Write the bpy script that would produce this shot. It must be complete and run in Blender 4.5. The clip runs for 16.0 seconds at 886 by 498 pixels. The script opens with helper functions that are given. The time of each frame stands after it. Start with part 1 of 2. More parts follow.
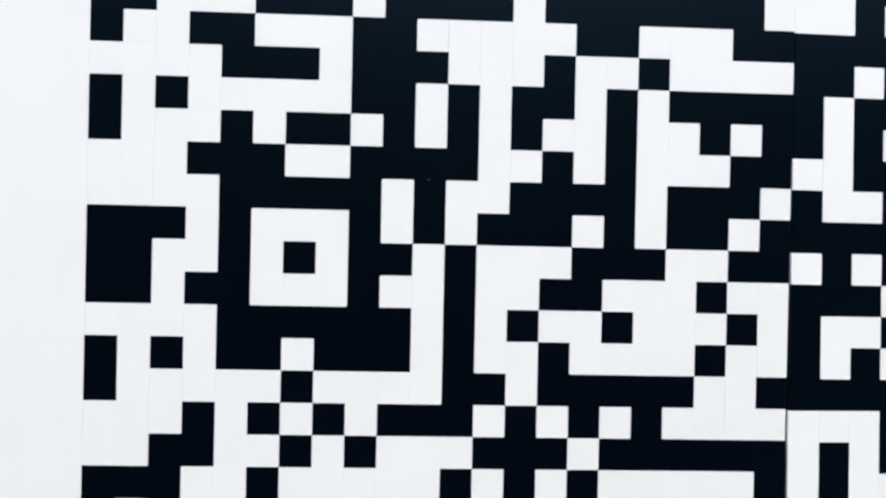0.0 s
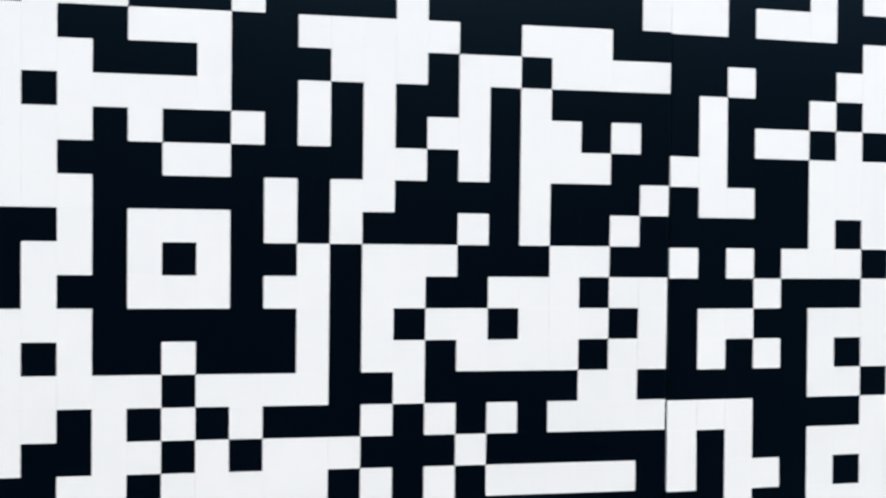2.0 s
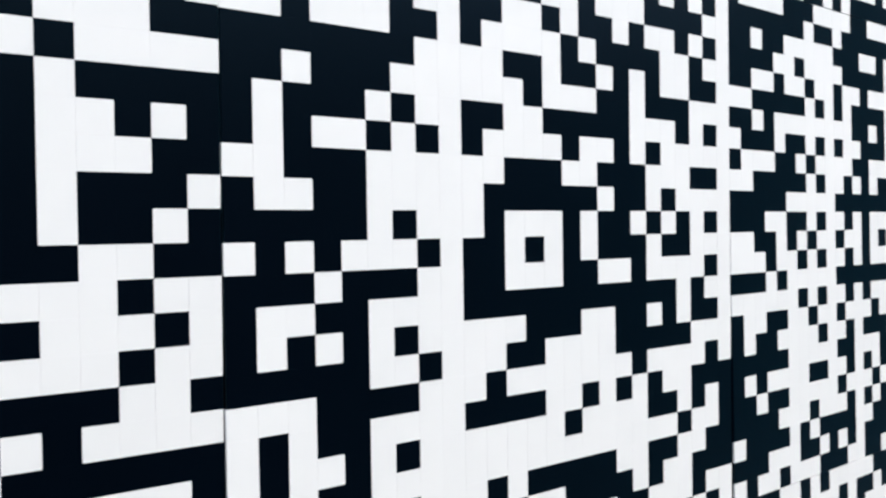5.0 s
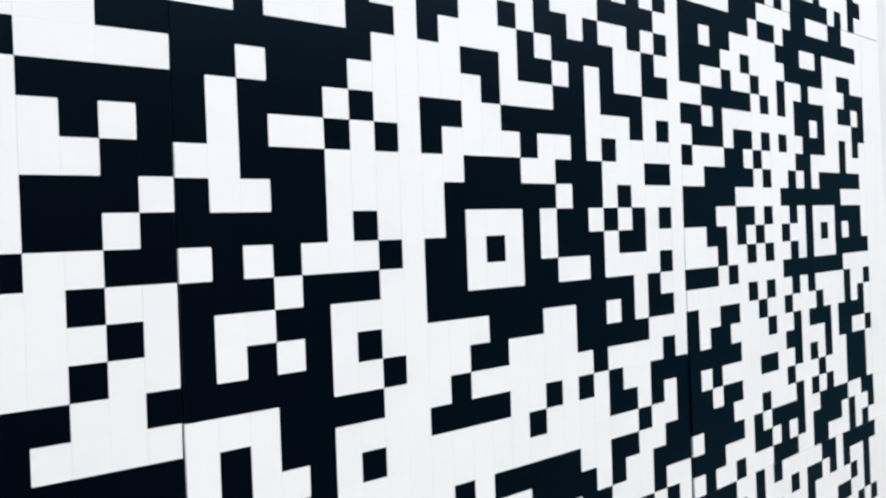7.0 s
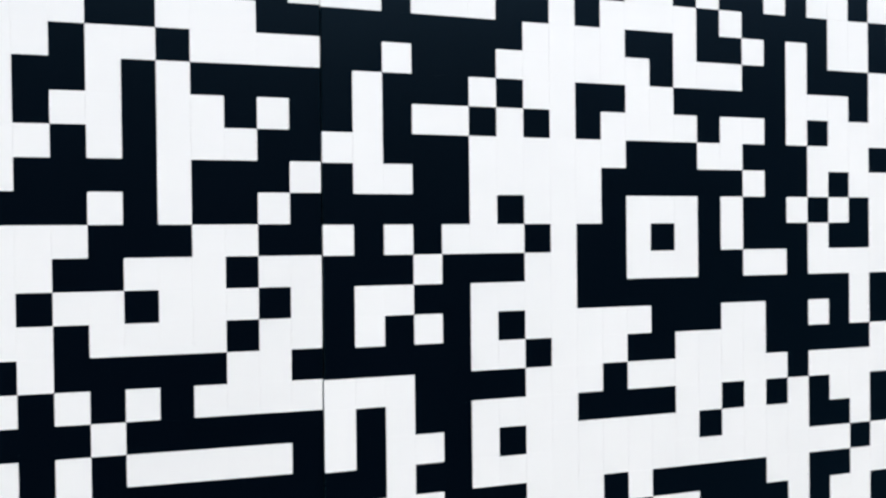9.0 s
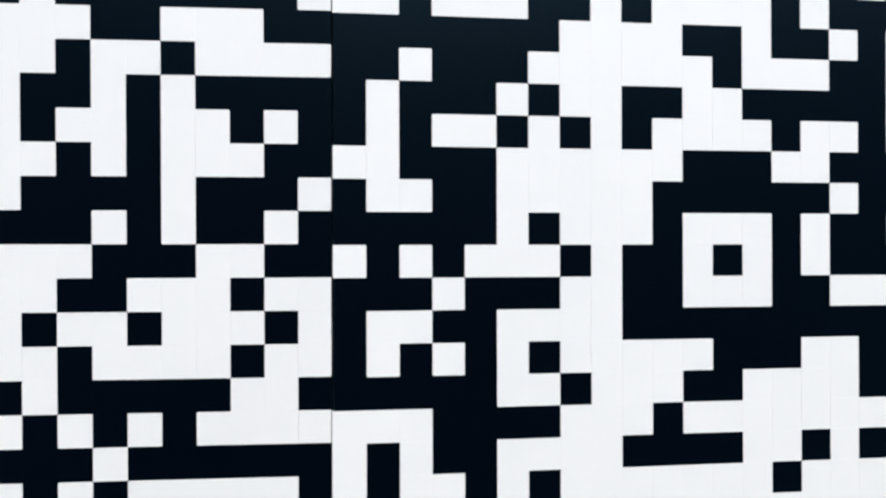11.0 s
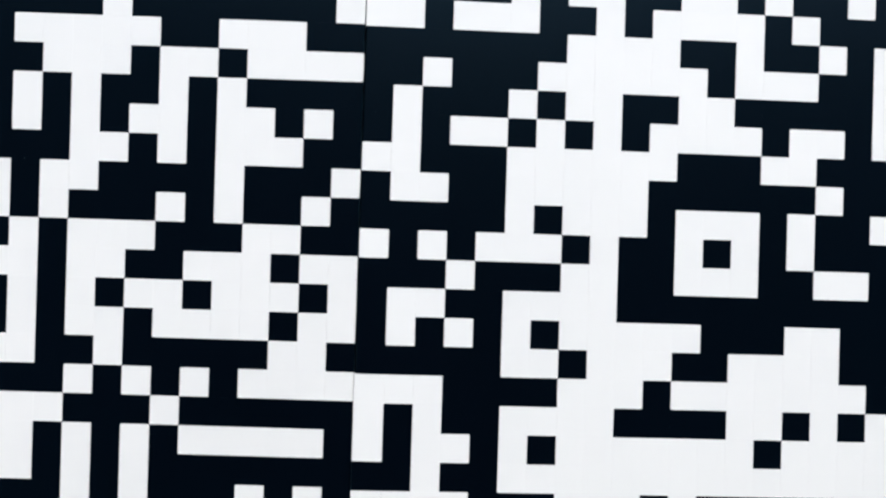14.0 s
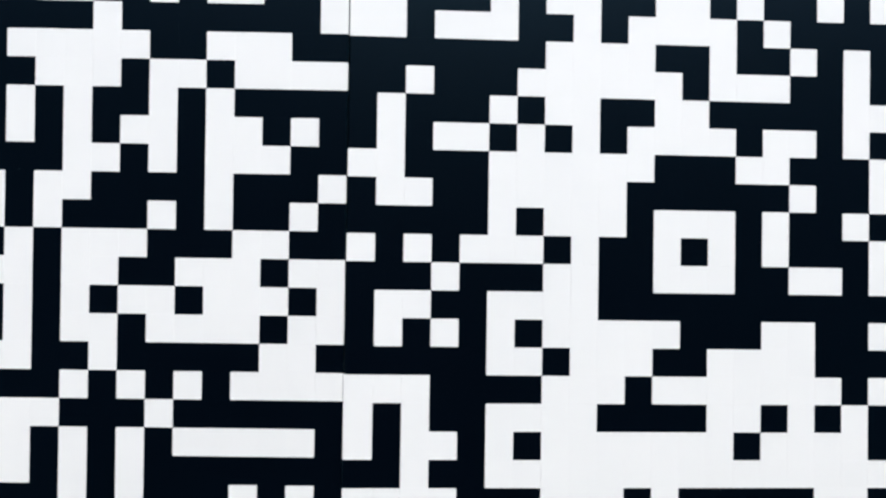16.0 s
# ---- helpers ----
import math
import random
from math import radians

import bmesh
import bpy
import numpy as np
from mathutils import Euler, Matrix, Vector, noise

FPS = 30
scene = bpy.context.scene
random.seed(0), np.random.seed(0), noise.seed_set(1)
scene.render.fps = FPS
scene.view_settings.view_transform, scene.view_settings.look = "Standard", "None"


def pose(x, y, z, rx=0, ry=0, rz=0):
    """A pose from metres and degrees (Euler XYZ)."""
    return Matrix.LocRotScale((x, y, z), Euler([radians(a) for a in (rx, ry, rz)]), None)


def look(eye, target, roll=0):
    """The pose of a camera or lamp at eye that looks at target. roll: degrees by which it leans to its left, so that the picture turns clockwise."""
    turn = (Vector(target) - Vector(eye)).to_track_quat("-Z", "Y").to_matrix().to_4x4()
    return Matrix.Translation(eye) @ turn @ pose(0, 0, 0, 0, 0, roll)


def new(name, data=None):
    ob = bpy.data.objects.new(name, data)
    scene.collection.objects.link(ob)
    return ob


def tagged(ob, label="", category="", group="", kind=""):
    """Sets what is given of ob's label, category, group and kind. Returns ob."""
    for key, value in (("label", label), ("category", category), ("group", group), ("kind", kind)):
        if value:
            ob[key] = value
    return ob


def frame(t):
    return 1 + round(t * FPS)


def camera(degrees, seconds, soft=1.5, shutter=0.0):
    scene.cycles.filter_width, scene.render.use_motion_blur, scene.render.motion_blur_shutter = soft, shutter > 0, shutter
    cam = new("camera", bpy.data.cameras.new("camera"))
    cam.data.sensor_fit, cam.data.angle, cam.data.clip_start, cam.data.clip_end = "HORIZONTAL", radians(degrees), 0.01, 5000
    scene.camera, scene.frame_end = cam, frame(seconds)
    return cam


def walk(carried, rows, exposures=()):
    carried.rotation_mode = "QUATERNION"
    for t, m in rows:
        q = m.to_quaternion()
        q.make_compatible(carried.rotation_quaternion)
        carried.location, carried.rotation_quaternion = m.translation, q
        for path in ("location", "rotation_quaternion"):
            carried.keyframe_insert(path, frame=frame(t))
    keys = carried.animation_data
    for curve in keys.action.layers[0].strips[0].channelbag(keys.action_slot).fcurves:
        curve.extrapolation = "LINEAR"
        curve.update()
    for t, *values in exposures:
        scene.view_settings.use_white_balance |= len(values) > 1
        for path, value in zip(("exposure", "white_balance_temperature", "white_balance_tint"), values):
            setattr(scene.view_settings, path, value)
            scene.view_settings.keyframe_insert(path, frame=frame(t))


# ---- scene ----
import functools

# A mural of nine square panels, each 25 x 25 small square tiles in black and white.
CELL = 0.04            # pitch of the tiles
CENTRE = 1.62          # height of the middle of the mural

cam = camera(55.43, 16.0, soft=2.4, shutter=0.3)
ROWS = [  # seconds, x, y, z, yaw, pitch, roll
    (0, -0.4902, -1.0519, 1.6396, -2.62, -0.28, 1.24),
    (0.2, -0.4884, -1.0543, 1.6360, -2.70, 0.24, 1.07),
    (0.5, -0.4860, -1.0548, 1.6316, -2.55, 0.35, 1.18),
    (0.7, -0.4873, -1.0527, 1.6337, -2.50, 0.12, 1.17),
    (1, -0.4872, -1.0528, 1.6366, -2.85, -0.08, 1.21),
    (1.2, -0.4851, -1.0519, 1.6398, -3.86, -0.30, 1.15),
    (1.5, -0.4754, -1.0518, 1.6443, -5.02, -0.58, 0.59),
    (1.7, -0.4662, -1.0512, 1.6503, -5.89, -0.78, 0.47),
    (2, -0.4508, -1.0518, 1.6571, -8.24, -1.20, 0.68),
    (2.2, -0.4427, -1.0533, 1.6578, -9.87, -1.23, 0.67),
    (2.5, -0.4289, -1.0518, 1.6552, -13.01, -1.26, 0.81),
    (2.7, -0.4194, -1.0459, 1.6599, -14.99, -1.69, 0.65),
    (3, -0.4031, -1.0361, 1.6648, -17.78, -1.83, 0.08),
    (3.2, -0.3939, -1.0290, 1.6706, -20.03, -1.74, -0.17),
    (3.5, -0.3812, -1.0122, 1.6721, -23.21, -1.73, -0.55),
    (3.7, -0.3714, -1.0015, 1.6698, -25.43, -1.78, -0.60),
    (4, -0.3562, -0.9905, 1.6651, -28.67, -1.81, -0.61),
    (4.2, -0.3510, -0.9881, 1.6638, -30.01, -1.86, -0.60),
    (4.5, -0.3461, -0.9849, 1.6627, -31.83, -1.84, -0.48),
    (4.7, -0.3457, -0.9823, 1.6628, -32.69, -1.94, -0.30),
    (5, -0.3442, -0.9819, 1.6657, -34.03, -1.99, -0.27),
    (5.2, -0.3437, -0.9801, 1.6635, -35.52, -1.74, -0.32),
    (6.2, -0.3500, -0.9575, 1.6612, -38.40, -1.78, -0.95),
    (7.3, -0.3565, -0.9315, 1.6593, -38.22, -1.82, -1.67),
    (7.5, -0.3433, -0.9310, 1.6552, -37.88, -2.40, -1.83),
    (7.7, -0.3230, -0.9394, 1.6494, -35.97, -2.06, -2.28),
    (8, -0.2813, -0.9638, 1.6438, -31.41, -1.69, -1.22),
    (8.2, -0.2424, -0.9916, 1.6408, -27.76, -1.61, -0.40),
    (8.5, -0.1920, -1.0405, 1.6385, -22.57, -1.17, -0.17),
    (8.7, -0.1690, -1.0709, 1.6359, -19.37, -1.12, 0.20),
    (9, -0.1421, -1.0879, 1.6351, -15.62, -1.48, -0.32),
    (9.2, -0.1277, -1.0810, 1.6342, -14.13, -1.26, -0.05),
    (9.5, -0.1009, -1.0528, 1.6362, -12.41, -1.13, 0.21),
    (9.7, -0.0798, -1.0253, 1.6420, -11.23, -0.99, 0.30),
    (11.8, 0.0841, -1.0245, 1.6488, -2.65, -0.60, 0.86),
    (12, 0.0874, -1.0489, 1.6413, -2.27, -0.43, 1.37),
    (12.2, 0.0881, -1.0691, 1.6399, -1.76, -0.75, 1.20),
    (12.5, 0.0907, -1.0942, 1.6404, -1.56, -0.98, 1.56),
    (12.7, 0.0893, -1.1102, 1.6364, -1.32, -0.80, 1.95),
    (13, 0.0899, -1.1307, 1.6294, -0.97, -0.49, 1.84),
    (13.2, 0.0913, -1.1388, 1.6255, -0.98, -0.62, 1.45),
    (13.5, 0.0974, -1.1517, 1.6232, -0.96, -0.48, 1.30),
    (13.7, 0.1009, -1.1578, 1.6217, -0.77, -0.36, 1.57),
    (14, 0.1055, -1.1646, 1.6218, -0.57, -0.38, 1.84),
    (14.2, 0.1070, -1.1679, 1.6216, -0.43, -0.32, 1.71),
    (14.5, 0.1055, -1.1722, 1.6224, -0.26, -0.51, 1.34),
    (14.7, 0.1060, -1.1797, 1.6237, -0.41, -0.03, 1.24),
    (15, 0.1048, -1.1848, 1.6249, -0.56, 0.22, 0.80),
    (15.2, 0.1070, -1.1876, 1.6239, -0.52, 0.06, 0.92),
    (15.5, 0.1116, -1.1941, 1.6216, -0.71, -0.17, 0.90),
    (15.7, 0.1139, -1.1970, 1.6207, -0.32, -0.29, 0.75),
    (16, 0.1192, -1.1973, 1.6184, -0.91, -0.02, 0.89),
]


def eye(x, y, z, yaw, pitch, roll):
    return pose(x, y, z, 90 + pitch, 0, yaw) @ pose(0, 0, 0, 0, 0, roll)


walk(cam, [(t, eye(*row)) for t, *row in ROWS], exposures=[(0.0, 0.98, 6090, 6.1), (16.0, 0.98, 6090, 6.1)])

# ---- light: an overcast sky over an open square ----
world = bpy.data.worlds.new("sky")
scene.world = world
world.use_nodes = True
wn, wl = world.node_tree.nodes, world.node_tree.links
sky = wn.new("ShaderNodeTexSky")
sky.sky_type, sky.sun_disc = "NISHITA", False
sky.sun_elevation, sky.sun_rotation = radians(52), radians(170)
sky.dust_density, sky.air_density = 4.0, 1.0
wl.new(sky.outputs["Color"], wn["Background"].inputs["Color"])
wn["Background"].inputs["Strength"].default_value = 0.1

sun = new("sun", bpy.data.lights.new("sun", "SUN"))
sun.data.energy, sun.data.angle, sun.data.color = 1.5, radians(40), (1.0, 0.985, 0.97)
sun.matrix_world = look((1.04, -5.91, 8.58), (0, 0, 0.9))


# ---- materials ----
def material(name, colour, rough, spec, build=None):
    m = bpy.data.materials.new(name)
    m.use_nodes = True
    p = m.node_tree.nodes["Principled BSDF"]
    p.inputs["Base Color"].default_value = (*colour, 1)
    p.inputs["Roughness"].default_value = rough
    p.inputs["Specular IOR Level"].default_value = spec
    if build:
        build(m.node_tree.nodes, m.node_tree.links, p)
    return m


def node(nodes, kind, **values):
    n = nodes.new(kind)
    for key, value in values.items():
        n.inputs[key.replace("_", " ")].default_value = value
    return n


def tile_surface(low, high, bump):
    """A little difference from tile to tile, a faint cloudiness, and fine grain in the relief."""
    def build(nodes, links, p):
        place = nodes.new("ShaderNodeTexCoord")
        where = nodes.new("ShaderNodeNewGeometry")
        info = nodes.new("ShaderNodeObjectInfo")
        both = nodes.new("ShaderNodeMath")
        both.operation = "ADD"
        links.new(info.outputs["Random"], both.inputs[0])
        links.new(where.outputs["Random Per Island"], both.inputs[1])
        one = nodes.new("ShaderNodeMath")
        one.operation = "FRACT"
        links.new(both.outputs[0], one.inputs[0])
        cloud = node(nodes, "ShaderNodeTexNoise", Scale=3.0, Detail=4.0, Roughness=0.6)
        links.new(where.outputs["Position"], cloud.inputs["Vector"])
        mixed = nodes.new("ShaderNodeMath")
        mixed.operation = "MULTIPLY_ADD"
        links.new(one.outputs[0], mixed.inputs[0])
        mixed.inputs[1].default_value = 0.08
        links.new(cloud.outputs["Fac"], mixed.inputs[2])
        ramp = nodes.new("ShaderNodeValToRGB")
        ramp.color_ramp.elements[0].position, ramp.color_ramp.elements[1].position = 0.3, 1.0
        ramp.color_ramp.elements[0].color, ramp.color_ramp.elements[1].color = (*low, 1), (*high, 1)
        links.new(mixed.outputs[0], ramp.inputs["Fac"])
        links.new(ramp.outputs["Color"], p.inputs["Base Color"])
        grain = node(nodes, "ShaderNodeTexNoise", Scale=260.0, Detail=3.0)
        links.new(where.outputs["Position"], grain.inputs["Vector"])
        relief = node(nodes, "ShaderNodeBump", Strength=bump, Distance=0.0004)
        links.new(grain.outputs["Fac"], relief.inputs["Height"])
        links.new(relief.outputs["Normal"], p.inputs["Normal"])
    return build


WHITE = material("white_glaze", (0.8, 0.8, 0.8), 0.5, 0.1, tile_surface((0.77, 0.775, 0.775), (0.83, 0.83, 0.825), 0.12))
BLACK = material("black_glaze", (0.001, 0.0015, 0.003), 0.3, 0.19, tile_surface((0.0002, 0.0006, 0.0022), (0.0006, 0.0012, 0.0036), 0.12))
dull = BLACK.node_tree.nodes["Principled BSDF"].inputs   # blue sheen added in place of the glare on the black at a slant
dull["Specular Tint"].default_value = (0.35, 0.7, 1.0, 1)
dull["Sheen Tint"].default_value = (0.12, 0.66, 1.0, 1)
dull["Sheen Weight"].default_value, dull["Sheen Roughness"].default_value = 0.055, 0.5
BOARD = material("board_edge", (0.008, 0.008, 0.009), 0.8, 0.03)
# near black, for the shade put into the joints between panels
JOINT_SHADE = material("joint_shade_black", (0.002, 0.002, 0.002), 0.9, 0.0)


def plaster_build(nodes, links, p):
    where = nodes.new("ShaderNodeNewGeometry")
    a = node(nodes, "ShaderNodeTexNoise", Scale=2.2, Detail=6.0, Roughness=0.65)
    links.new(where.outputs["Position"], a.inputs["Vector"])
    ramp = nodes.new("ShaderNodeValToRGB")
    ramp.color_ramp.elements[0].position, ramp.color_ramp.elements[1].position = 0.3, 0.75
    ramp.color_ramp.elements[0].color, ramp.color_ramp.elements[1].color = (0.66, 0.67, 0.68, 1), (0.76, 0.77, 0.77, 1)
    links.new(a.outputs["Fac"], ramp.inputs["Fac"])
    links.new(ramp.outputs["Color"], p.inputs["Base Color"])
    b = node(nodes, "ShaderNodeTexNoise", Scale=180.0, Detail=4.0)
    links.new(where.outputs["Position"], b.inputs["Vector"])
    relief = node(nodes, "ShaderNodeBump", Strength=0.3, Distance=0.002)
    links.new(b.outputs["Fac"], relief.inputs["Height"])
    links.new(relief.outputs["Normal"], p.inputs["Normal"])


def paving_build(nodes, links, p):
    where = nodes.new("ShaderNodeNewGeometry")
    a = node(nodes, "ShaderNodeTexNoise", Scale=0.8, Detail=8.0, Roughness=0.7)
    links.new(where.outputs["Position"], a.inputs["Vector"])
    ramp = nodes.new("ShaderNodeValToRGB")
    ramp.color_ramp.elements[0].position, ramp.color_ramp.elements[1].position = 0.3, 0.75
    ramp.color_ramp.elements[0].color, ramp.color_ramp.elements[1].color = (0.04, 0.04, 0.042, 1), (0.075, 0.075, 0.077, 1)
    links.new(a.outputs["Fac"], ramp.inputs["Fac"])
    links.new(ramp.outputs["Color"], p.inputs["Base Color"])


# dark surface of the added walls out of view
UNSEEN_WALL = material("unseen_wall_dark", (0.06, 0.055, 0.05), 0.85, 0.2, paving_build)
PLASTER = material("painted_plaster", (0.72, 0.72, 0.72), 0.8, 0.2, plaster_build)
PAVING = material("dark_asphalt", (0.055, 0.055, 0.056), 0.85, 0.2, paving_build)

# ---- the pattern: # black, . white; row 0 runs through the rings' centres ----
PATTERN = {
    0: {
        -9: "#..#.##.#.#..##.#..##.",
        -8: "##...###.####.#######.",
        -7: "#..##...##.....##...##",
        -6: "....###.###...#..#....",
        -5: "#.#.....##.#.##.#.####",
        -4: "#...#.##.#.#.#..#..#.#",
        -3: "...###..####..#.#...##",
        -2: "....#####.#..####.###.",
        -1: "###.#...#.#.###.#.##.#",
        0: "##..#.#.##.#...###..##",
        1: "##.##...#..#..##...#..",
        2: "....######.#.#..#...#.",
        3: "#.#.##.###.#..#....#..",
        4: "#.....#....##.#####..#",
        5: "...#.#.#.###.#.#.#....",
        6: "..##..#.#...###.######",
        7: "###..#.....#.#.#.....#",
        8: "#.#.##.#...#.#.#######",
        9: "..#.##.#.###.#.###.#.#",
    },
    22: {
        -11: "#..#.##.#.##..#.##.#.#.#.",
        -10: "##.#..##.#.##..#...####..",
        -9: "..###.#..##..#.##.#..#.#.",
        -8: "..#...##.#....#.####..#..",
        -7: "#######....##.##.#.#..##.",
        -6: "##.###......#...##.###...",
        -5: "#.###.#..##..#####...#.#.",
        -4: "#.#..#.#.#....#..#.#.....",
        -3: "..###......###..###...##.",
        -2: "#..##.....######.##.#....",
        -1: "#####.#...#...#.##.#.#.#.",
        0: ".#.#...#.##.#.#.###.##...",
        1: "###.###..##...##..#....#.",
        2: "#..##....############.#..",
        3: "#.#.#.#.....###..##.#.##.",
        4: "#####..#...##....#####...",
        5: "...####...#.......#....#.",
        6: ".#.##....####..#.#.#..###",
        7: ".#..#.#.......#....##.#.#",
        8: "##.##................#..#",
        9: "....###...#.#####..##..##",
        10: "#.#..#..##.#..####.#..###",
        11: "..##.#.##..#.#.#.##...#..",
        12: ".#..##.#...##.#..###.#.#.",
    },
    47: {
        -14: "#.#..##.#..#...#....##",
        -13: "##.#...##.#.#####.#.#.",
        -12: "#....###....##...##...",
        -11: "#######.##.##########.",
        -10: "##.##.....###..#......",
        -9: "####..#....#####..##..",
        -8: "##..#..#..#..#.....###",
        -7: "..#####.#.#.####..##.#",
        -6: "##.#........##.#....##",
        -5: ".###.##.#.#..###..#.#.",
        -4: "#...##.#....##....#...",
        -3: "..#####.#..#.#.######.",
        -2: "#####.....########....",
        -1: "###..##.#..#.#...####.",
        0: "..##.#.#..#..#.#.#.##.",
        1: "...#..#.#..#.#...#####",
        2: "###.#.....########....",
        3: "......#.#..#.#....#..#",
        4: "#..##..#..#...#...#.#.",
        5: "#.##....#..#.###.####.",
        6: "#####.....##...#.##..#",
        7: "#.#....##..#.#.#..###.",
        8: "##.##.....#...#...###.",
        9: "####...#...#.#.#..###.",
        10: ".####.#.####..####..##",
        11: "###...##.#.#.####.#..#",
        12: ".#..#...###..##...#.#.",
        13: "####..#.#.....##.#####",
        14: "##.##.#...#.##.#.#..#.",
        15: "##.#...##...#.....#.#.",
        16: "..#.#..#.#.#....##..#.",
    },
}
for first in PATTERN:
    for v, line in PATTERN[first].items():
        assert len(line) == (25 if first == 22 else 22), (first, v, len(line))
hidden = random.Random(13)


@functools.lru_cache(maxsize=None)
def colour_of(u, v):
    """True for a black cell. The outer three cells all round are a white border."""
    if u < 0 or u > 68 or v < -34 or v > 34:
        return False
    first = 0 if u < 22 else 22 if u < 47 else 47
    line = PATTERN[first].get(v)
    return line[u - first] == "#" if line else hidden.random() < 0.5


# ---- building ----
def mesh_object(name, bm, mat, parent=None):
    data = bpy.data.meshes.new(name)
    bm.to_mesh(data)
    bm.free()
    for m in mat if isinstance(mat, (list, tuple)) else (mat,):
        data.materials.append(m)
    ob = new(name, data)
    ob.parent = parent
    return ob


def part(name, bm, mat, parent, label=""):
    return tagged(mesh_object(name, bm, mat, parent), label)


def box(bm, lo, hi, bevel=0.0):
    made = bmesh.ops.create_cube(bm, size=1.0)["verts"]
    for v in made:
        v.co = Vector([lo[k] + (v.co[k] + 0.5) * (hi[k] - lo[k]) for k in range(3)])
    if bevel:
        edges = {e for v in made for e in v.link_edges}
        bmesh.ops.bevel(bm, geom=list(edges), offset=bevel, segments=2, affect="EDGES")


DEPTH = 0.004          # thickness of a tile
ROUND = 0.0018         # radius of a white tile's free corners


def joint(u, v, level):
    """True where a joint opens between a cell and the one before it (level: the one above it). Black tiles butt tight;
    white ones open only in line with a nearby edge of black, where the rows of tiles were cut."""
    du, dv = (0, 1) if level else (1, 0)
    one, two = colour_of(u - du, v - dv), colour_of(u, v)
    if one != two:
        return True
    if one:
        return False
    for way in (-1, 1):
        for k in range(1, 2 if level else 5):
            a, b = u + way * k * dv, v + way * k * du
            one, two = colour_of(a - du, b - dv), colour_of(a, b)
            if one != two:
                return True
            if one:
                break
    return False


@functools.lru_cache(maxsize=None)
def tile_shape(sides, corners):
    """Points and faces of a tile centred on its cell, front at y = 0. sides: for left, bottom, right and top 0 tight, 1 a hair
    open, 2 eased at the panel's edge, 3 and 4 reaching a little or all the way over a wide joint. corners: radius, from the lower left one round."""
    half = CELL / 2
    gap = [(0.0, 0.000045, 0.0003, -0.0005, -0.0014)[k] if n % 2 == 0 else (0.0, 0.00001, 0.0001)[k] for n, k in enumerate(sides)]
    ease = [(0.0, 0.00017, 0.0008, 0.0008, 0.0006)[k] if n % 2 == 0 else (0.0, 0.00006, 0.00025)[k] for n, k in enumerate(sides)]

    def ring(inset, y):
        left, low, right, high = -half + inset[0], -half + inset[1], half - inset[2], half - inset[3]
        out = []
        for n, (x, z) in enumerate(((left, low), (right, low), (right, high), (left, high))):
            r = corners[n]
            if not r:
                out.append((x, y, z))
                continue
            cx, cz = x + (r if x < 0 else -r), z + (r if z < 0 else -r)
            out += [(cx + r * math.cos(a), y, cz + r * math.sin(a)) for a in (math.pi * (1 + n / 2 + k / 6) for k in range(4))]
        return out
    front = ring([g + e for g, e in zip(gap, ease)], 0.0)
    deep = max(ease)
    if deep:
        rings = [front, ring(gap, deep), ring(gap, DEPTH)]
    else:
        rings = [front, ring(gap, DEPTH)]
    n = len(front)
    faces = [tuple(range(n))]
    for r in range(len(rings) - 1):
        faces += [(r * n + k, (r + 1) * n + k, (r + 1) * n + (k + 1) % n, r * n + (k + 1) % n) for k in range(n)]
    return [p for one in rings for p in one], faces


@functools.lru_cache(maxsize=None)
def tile_mesh(black, sides, corners):
    data = bpy.data.meshes.new("black_tile" if black else "white_tile")
    points, faces = tile_shape(sides, corners)
    data.from_pydata(points, [], faces)
    data.materials.append(BLACK if black else WHITE)
    return data


def tile_kind(u, v, first, top):
    """Sides and corners of the tile in a cell of a panel."""
    reach = 2 if first != 22 else 4 if v > 4 else 2 if colour_of(u, v) else 3
    sides = (reach if u == first else int(joint(u, v, False)), 2 if v == top + 24 else int(joint(u, v + 1, True)),
             2 if u == first + 24 else int(joint(u + 1, v, False)), 2 if v == top else int(joint(u, v, True)))
    corners = [0.0] * 4
    if not colour_of(u, v):
        for n, (du, dv) in enumerate(((-1, 1), (1, 1), (1, -1), (-1, -1))):
            if colour_of(u + du, v) and colour_of(u, v + dv):
                corners[n] = ROUND if colour_of(u + du, v + dv) else ROUND / 2
    return sides, tuple(corners)


jitter = random.Random(5)


def cell_place(u, v, first, top):
    """Middle of a cell in its panel, whose origin is the lower left corner of its face."""
    return ((u - first + 0.5) * CELL, jitter.uniform(-0.00003, 0.00003), (top + 25 - v - 0.5) * CELL)


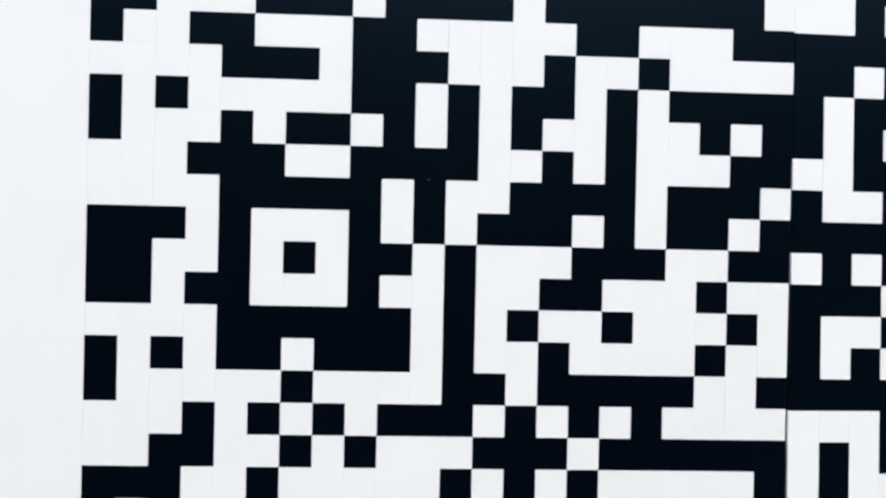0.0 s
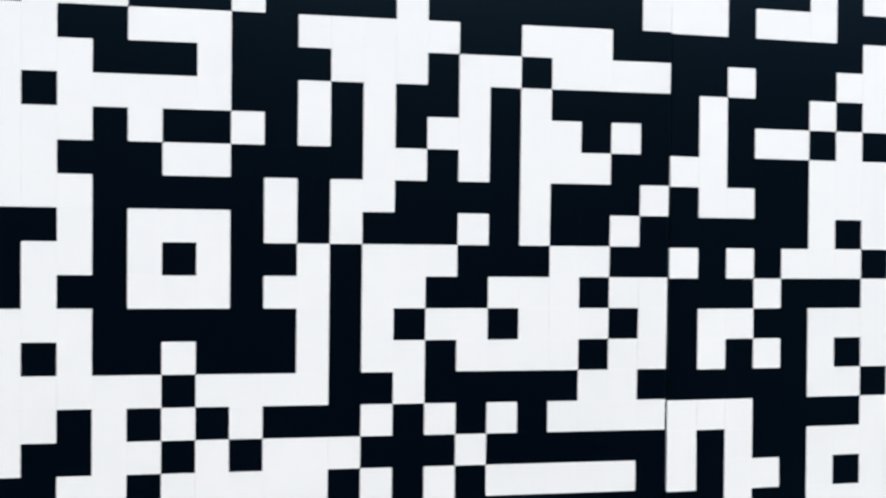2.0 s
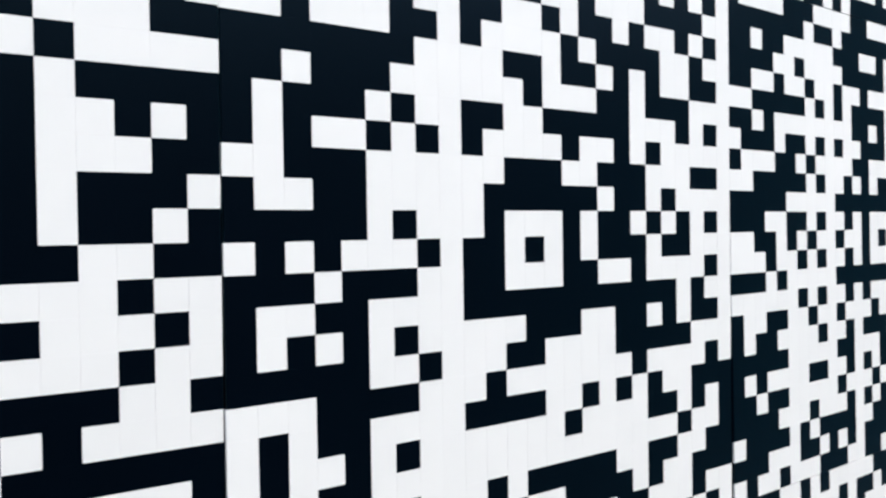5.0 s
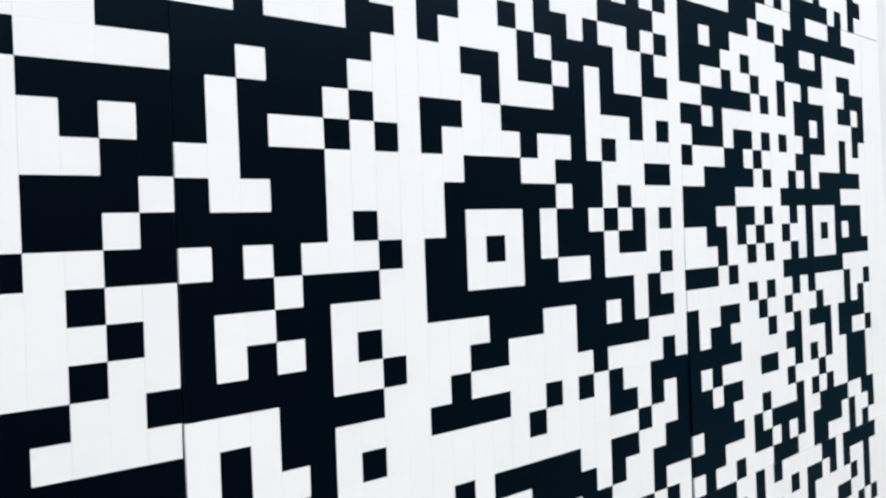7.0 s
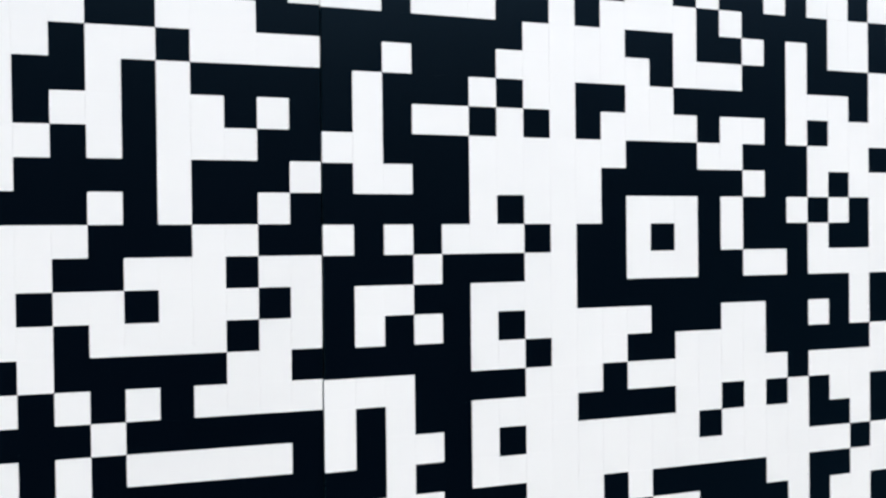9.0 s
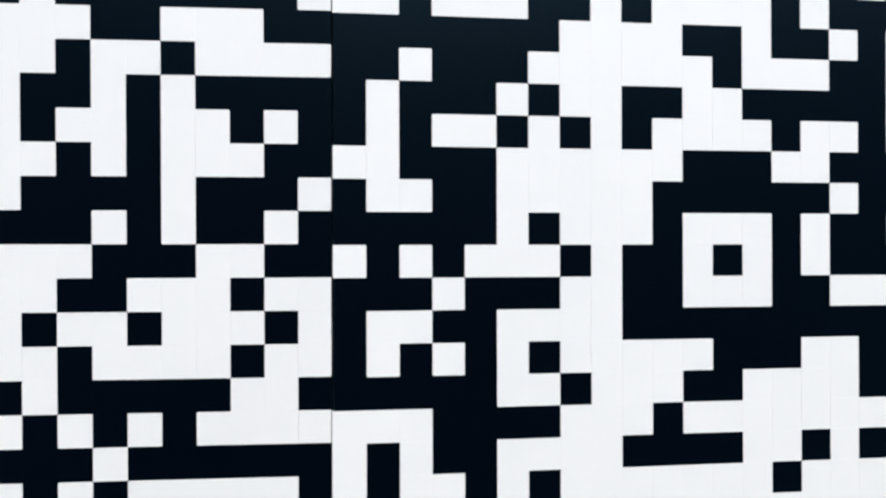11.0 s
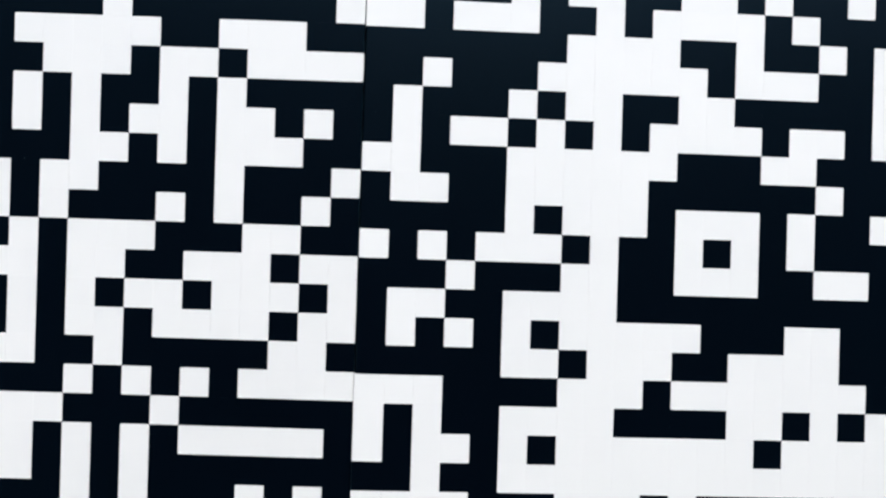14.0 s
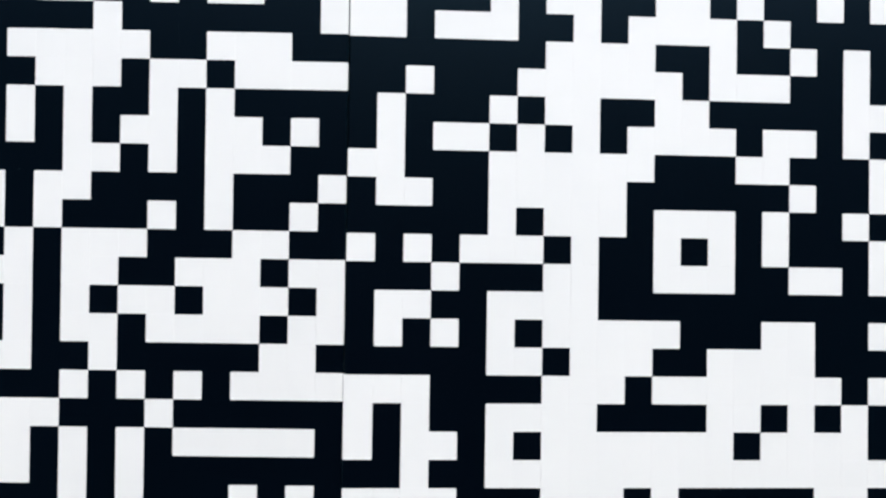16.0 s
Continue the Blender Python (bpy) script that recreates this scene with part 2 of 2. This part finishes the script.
def build_panel(first, top, m, label, near):
    """One square panel: board, border strip, tiles. near: the rows whose tiles are parts of their own."""
    panel = tagged(new("mural_panel"), label, "wall panel", "panels of the mural")
    panel.matrix_world = m
    side = 25 * CELL
    bm = bmesh.new()
    box(bm, (0.0004, DEPTH - 0.001, 0.0004), (side - 0.0004, 0.055, side - 0.0004), 0.0008)
    part("board", bm, BOARD, panel, "dark board behind the tiles")
    if first > 0:   # a black strip added deep in the upright joint beside it, as its shade
        wide = X2 if first == 22 else 0.0009
        bm = bmesh.new()
        box(bm, (0.0002 - wide, 0.012, 0.0004), (-0.0002, 0.028, side - 0.0004))
        part("joint_shade_strip", bm, JOINT_SHADE, panel, "black seal in the joint")
    # the plain white border of the mural
    strips = []
    if first < 0:
        strips.append((0, 3, 0, 25))
    if first == 47:
        strips.append((22, 25, 0, 25))
    lo, hi = (3 if first < 0 else 0), (22 if first == 47 else 25)
    if top < -13:
        strips.append((lo, hi, 22, 25))
    if top > 0:
        strips.append((lo, hi, 0, 3))
    for a, b, c, d in strips:
        bm = bmesh.new()
        box(bm, (a * CELL + 0.0002, 0, c * CELL + 0.0002), (b * CELL - 0.0002, DEPTH, d * CELL - 0.0002), 0.0004)
        part("border_strip", bm, WHITE, panel, "plain white border strip")
    verts, faces, slots = [], [], []
    for v in range(top, top + 25):
        for u in range(first, first + 25):
            if u < 0 or u > 68 or v < -34 or v > 34:
                continue
            black, place = colour_of(u, v), cell_place(u, v, first, top)
            sides, corners = tile_kind(u, v, first, top)
            if v in near:
                tile = new("tile", tile_mesh(black, sides, corners))
                tile.parent, tile.location = panel, place
            else:
                start = len(verts)
                points, around = tile_shape(sides, corners)
                verts += [(x + place[0], y + place[1], z + place[2]) for x, y, z in points]
                faces += [tuple(start + k for k in f) for f in around]
                slots += [int(black)] * len(around)
    data = bpy.data.meshes.new("tile_field")
    data.from_pydata(verts, [], faces)
    data.materials.append(WHITE)
    data.materials.append(BLACK)
    data.polygons.foreach_set("material_index", slots)
    field = tagged(new("tile_field", data), "black and white square tiles", kind="stuff")
    field.parent = panel
    return panel


# the three columns of panels stand at a slight angle to one another
SIDE = 25 * CELL
TURN2, TURN3 = math.atan(0.04136), math.atan(0.07271)
X2, Y2, RISE = 0.00212, -0.00160, -0.00096
X3, Y3 = X2 + 0.00427 + SIDE, Y2 + SIDE * 0.04136
LEAN2, LEAN3 = 0.01723, 0.02788   # how far the tops of two columns lean back, in metres a metre
TALL, WIDE2 = 1.00127, 1.0 + (X3 - X2 - SIDE - 0.0009) / SIDE
COLUMNS = [(-3, -SIDE, 0.0, 0.0, 0.0, 0.0, 1.0), (22, X2, Y2, TURN2, RISE, LEAN2, WIDE2), (47, X3, Y3, TURN3, RISE, LEAN3, 1.0)]
LOOKS = {
    (-3, -12): "square mural panel of black and white tiles beside a border",
    (22, -12): "square mural panel of black and white tiles round a square ring",
    (47, -12): "square mural panel of black and white tiles ending in white",
}
GAP_ROWS = 0.0012

# ---- the wall behind, the ground ----
bm = bmesh.new()
FRONT, THICK, HIGH = 0.03, 0.25, 3.6
ends = [(-7.2, 0.0, 0.0), (0.0, 0.0, LEAN2 / 2), (SIDE + X2, Y3, (LEAN2 + LEAN3) / 2), (X3 + SIDE, Y3 + SIDE * math.sin(TURN3), LEAN3), (X3 + 6.2, Y3 + 6.2 * math.sin(TURN3), LEAN3)]
grid = [[bm.verts.new((x, y + FRONT + deep + lean * (z - CENTRE), z)) for deep, z in ((0, 0), (0, HIGH), (THICK, HIGH), (THICK, 0))] for x, y, lean in ends]
for left, right in zip(grid, grid[1:]):
    for k in range(4):
        bm.faces.new((left[k], right[k], right[(k + 1) % 4], left[(k + 1) % 4]))
bm.faces.new(grid[0])
bm.faces.new(grid[-1])
bmesh.ops.recalc_face_normals(bm, faces=bm.faces)
tagged(mesh_object("wall_north", bm, PLASTER), "pale painted plaster wall behind the mural", "wall", kind="structure")

# added out of view: blocks low sky, darkens reflections and the mural's lower part
bm = bmesh.new()
box(bm, (-7.2, -4.0, 0.0), (7.2, -3.6, 3.5), 0.01)
tagged(mesh_object("wall_south", bm, UNSEEN_WALL), "dark plain wall across the way from the mural", "wall", kind="structure")

# added out of view: taller, keeps sky off the right-hand panels at a slant
bm = bmesh.new()
box(bm, (6.8, -3.6, 0.0), (7.2, 0.45, 5.2), 0.01)
tagged(mesh_object("wall_east", bm, UNSEEN_WALL), "dark plain wall closing the end of the passage", "wall", kind="structure")

# invented left-hand counterpart, out of view, closing what the tiles reflect
bm = bmesh.new()
box(bm, (-7.2, -3.6, 0.0), (-6.8, 0.02, 3.5), 0.01)
tagged(mesh_object("wall_west", bm, UNSEEN_WALL), "dark plain wall closing the other end of the passage", "wall", kind="structure")

bm = bmesh.new()
bmesh.ops.create_grid(bm, x_segments=8, y_segments=8, size=400.0)
tagged(mesh_object("ground", bm, PAVING), "dark grey asphalt ground in front of the wall", "ground", kind="structure")

# ---- the panels ----
def chip(panel, x, z, size):
    """A fleck of white paint on a tile: a low dome with an uneven rim."""
    rim = random.Random(9)
    bm = bmesh.new()
    top = bm.verts.new((x, -0.00035, z))
    ring = [bm.verts.new((x + size * rim.uniform(0.7, 1.1) * math.cos(k * math.pi / 5), 0.0001, z + size * rim.uniform(0.6, 1.0) * math.sin(k * math.pi / 5))) for k in range(10)]
    for k in range(10):
        bm.faces.new((top, ring[k], ring[(k + 1) % 10]))
    part("paint_fleck", bm, PLASTER, panel, "small pale fleck of paint")


for first, x, y, turn, rise, lean, wide in COLUMNS:
    for top in (-37, -12, 13):
        z = CENTRE + rise - (top + 25 - 0.5) * CELL * TALL
        z += GAP_ROWS if top == -37 else -GAP_ROWS if top == 13 else 0.0
        near = range(-6, 6) if top == -12 and first == 22 else range(-6, 7) if top == -12 else ()
        label = LOOKS.get((first, top), "square mural panel of black and white tiles, white-bordered")
        m = pose(x, y + lean * (z - CENTRE), z, -math.degrees(math.atan(lean)), 0, math.degrees(turn))
        panel = build_panel(first, top, m @ Matrix.Diagonal((wide, 1, TALL, 1)), label, near)
        if (first, top) == (-3, -12):
            chip(panel, 13.47 * CELL, 15.02 * CELL, 0.0006)
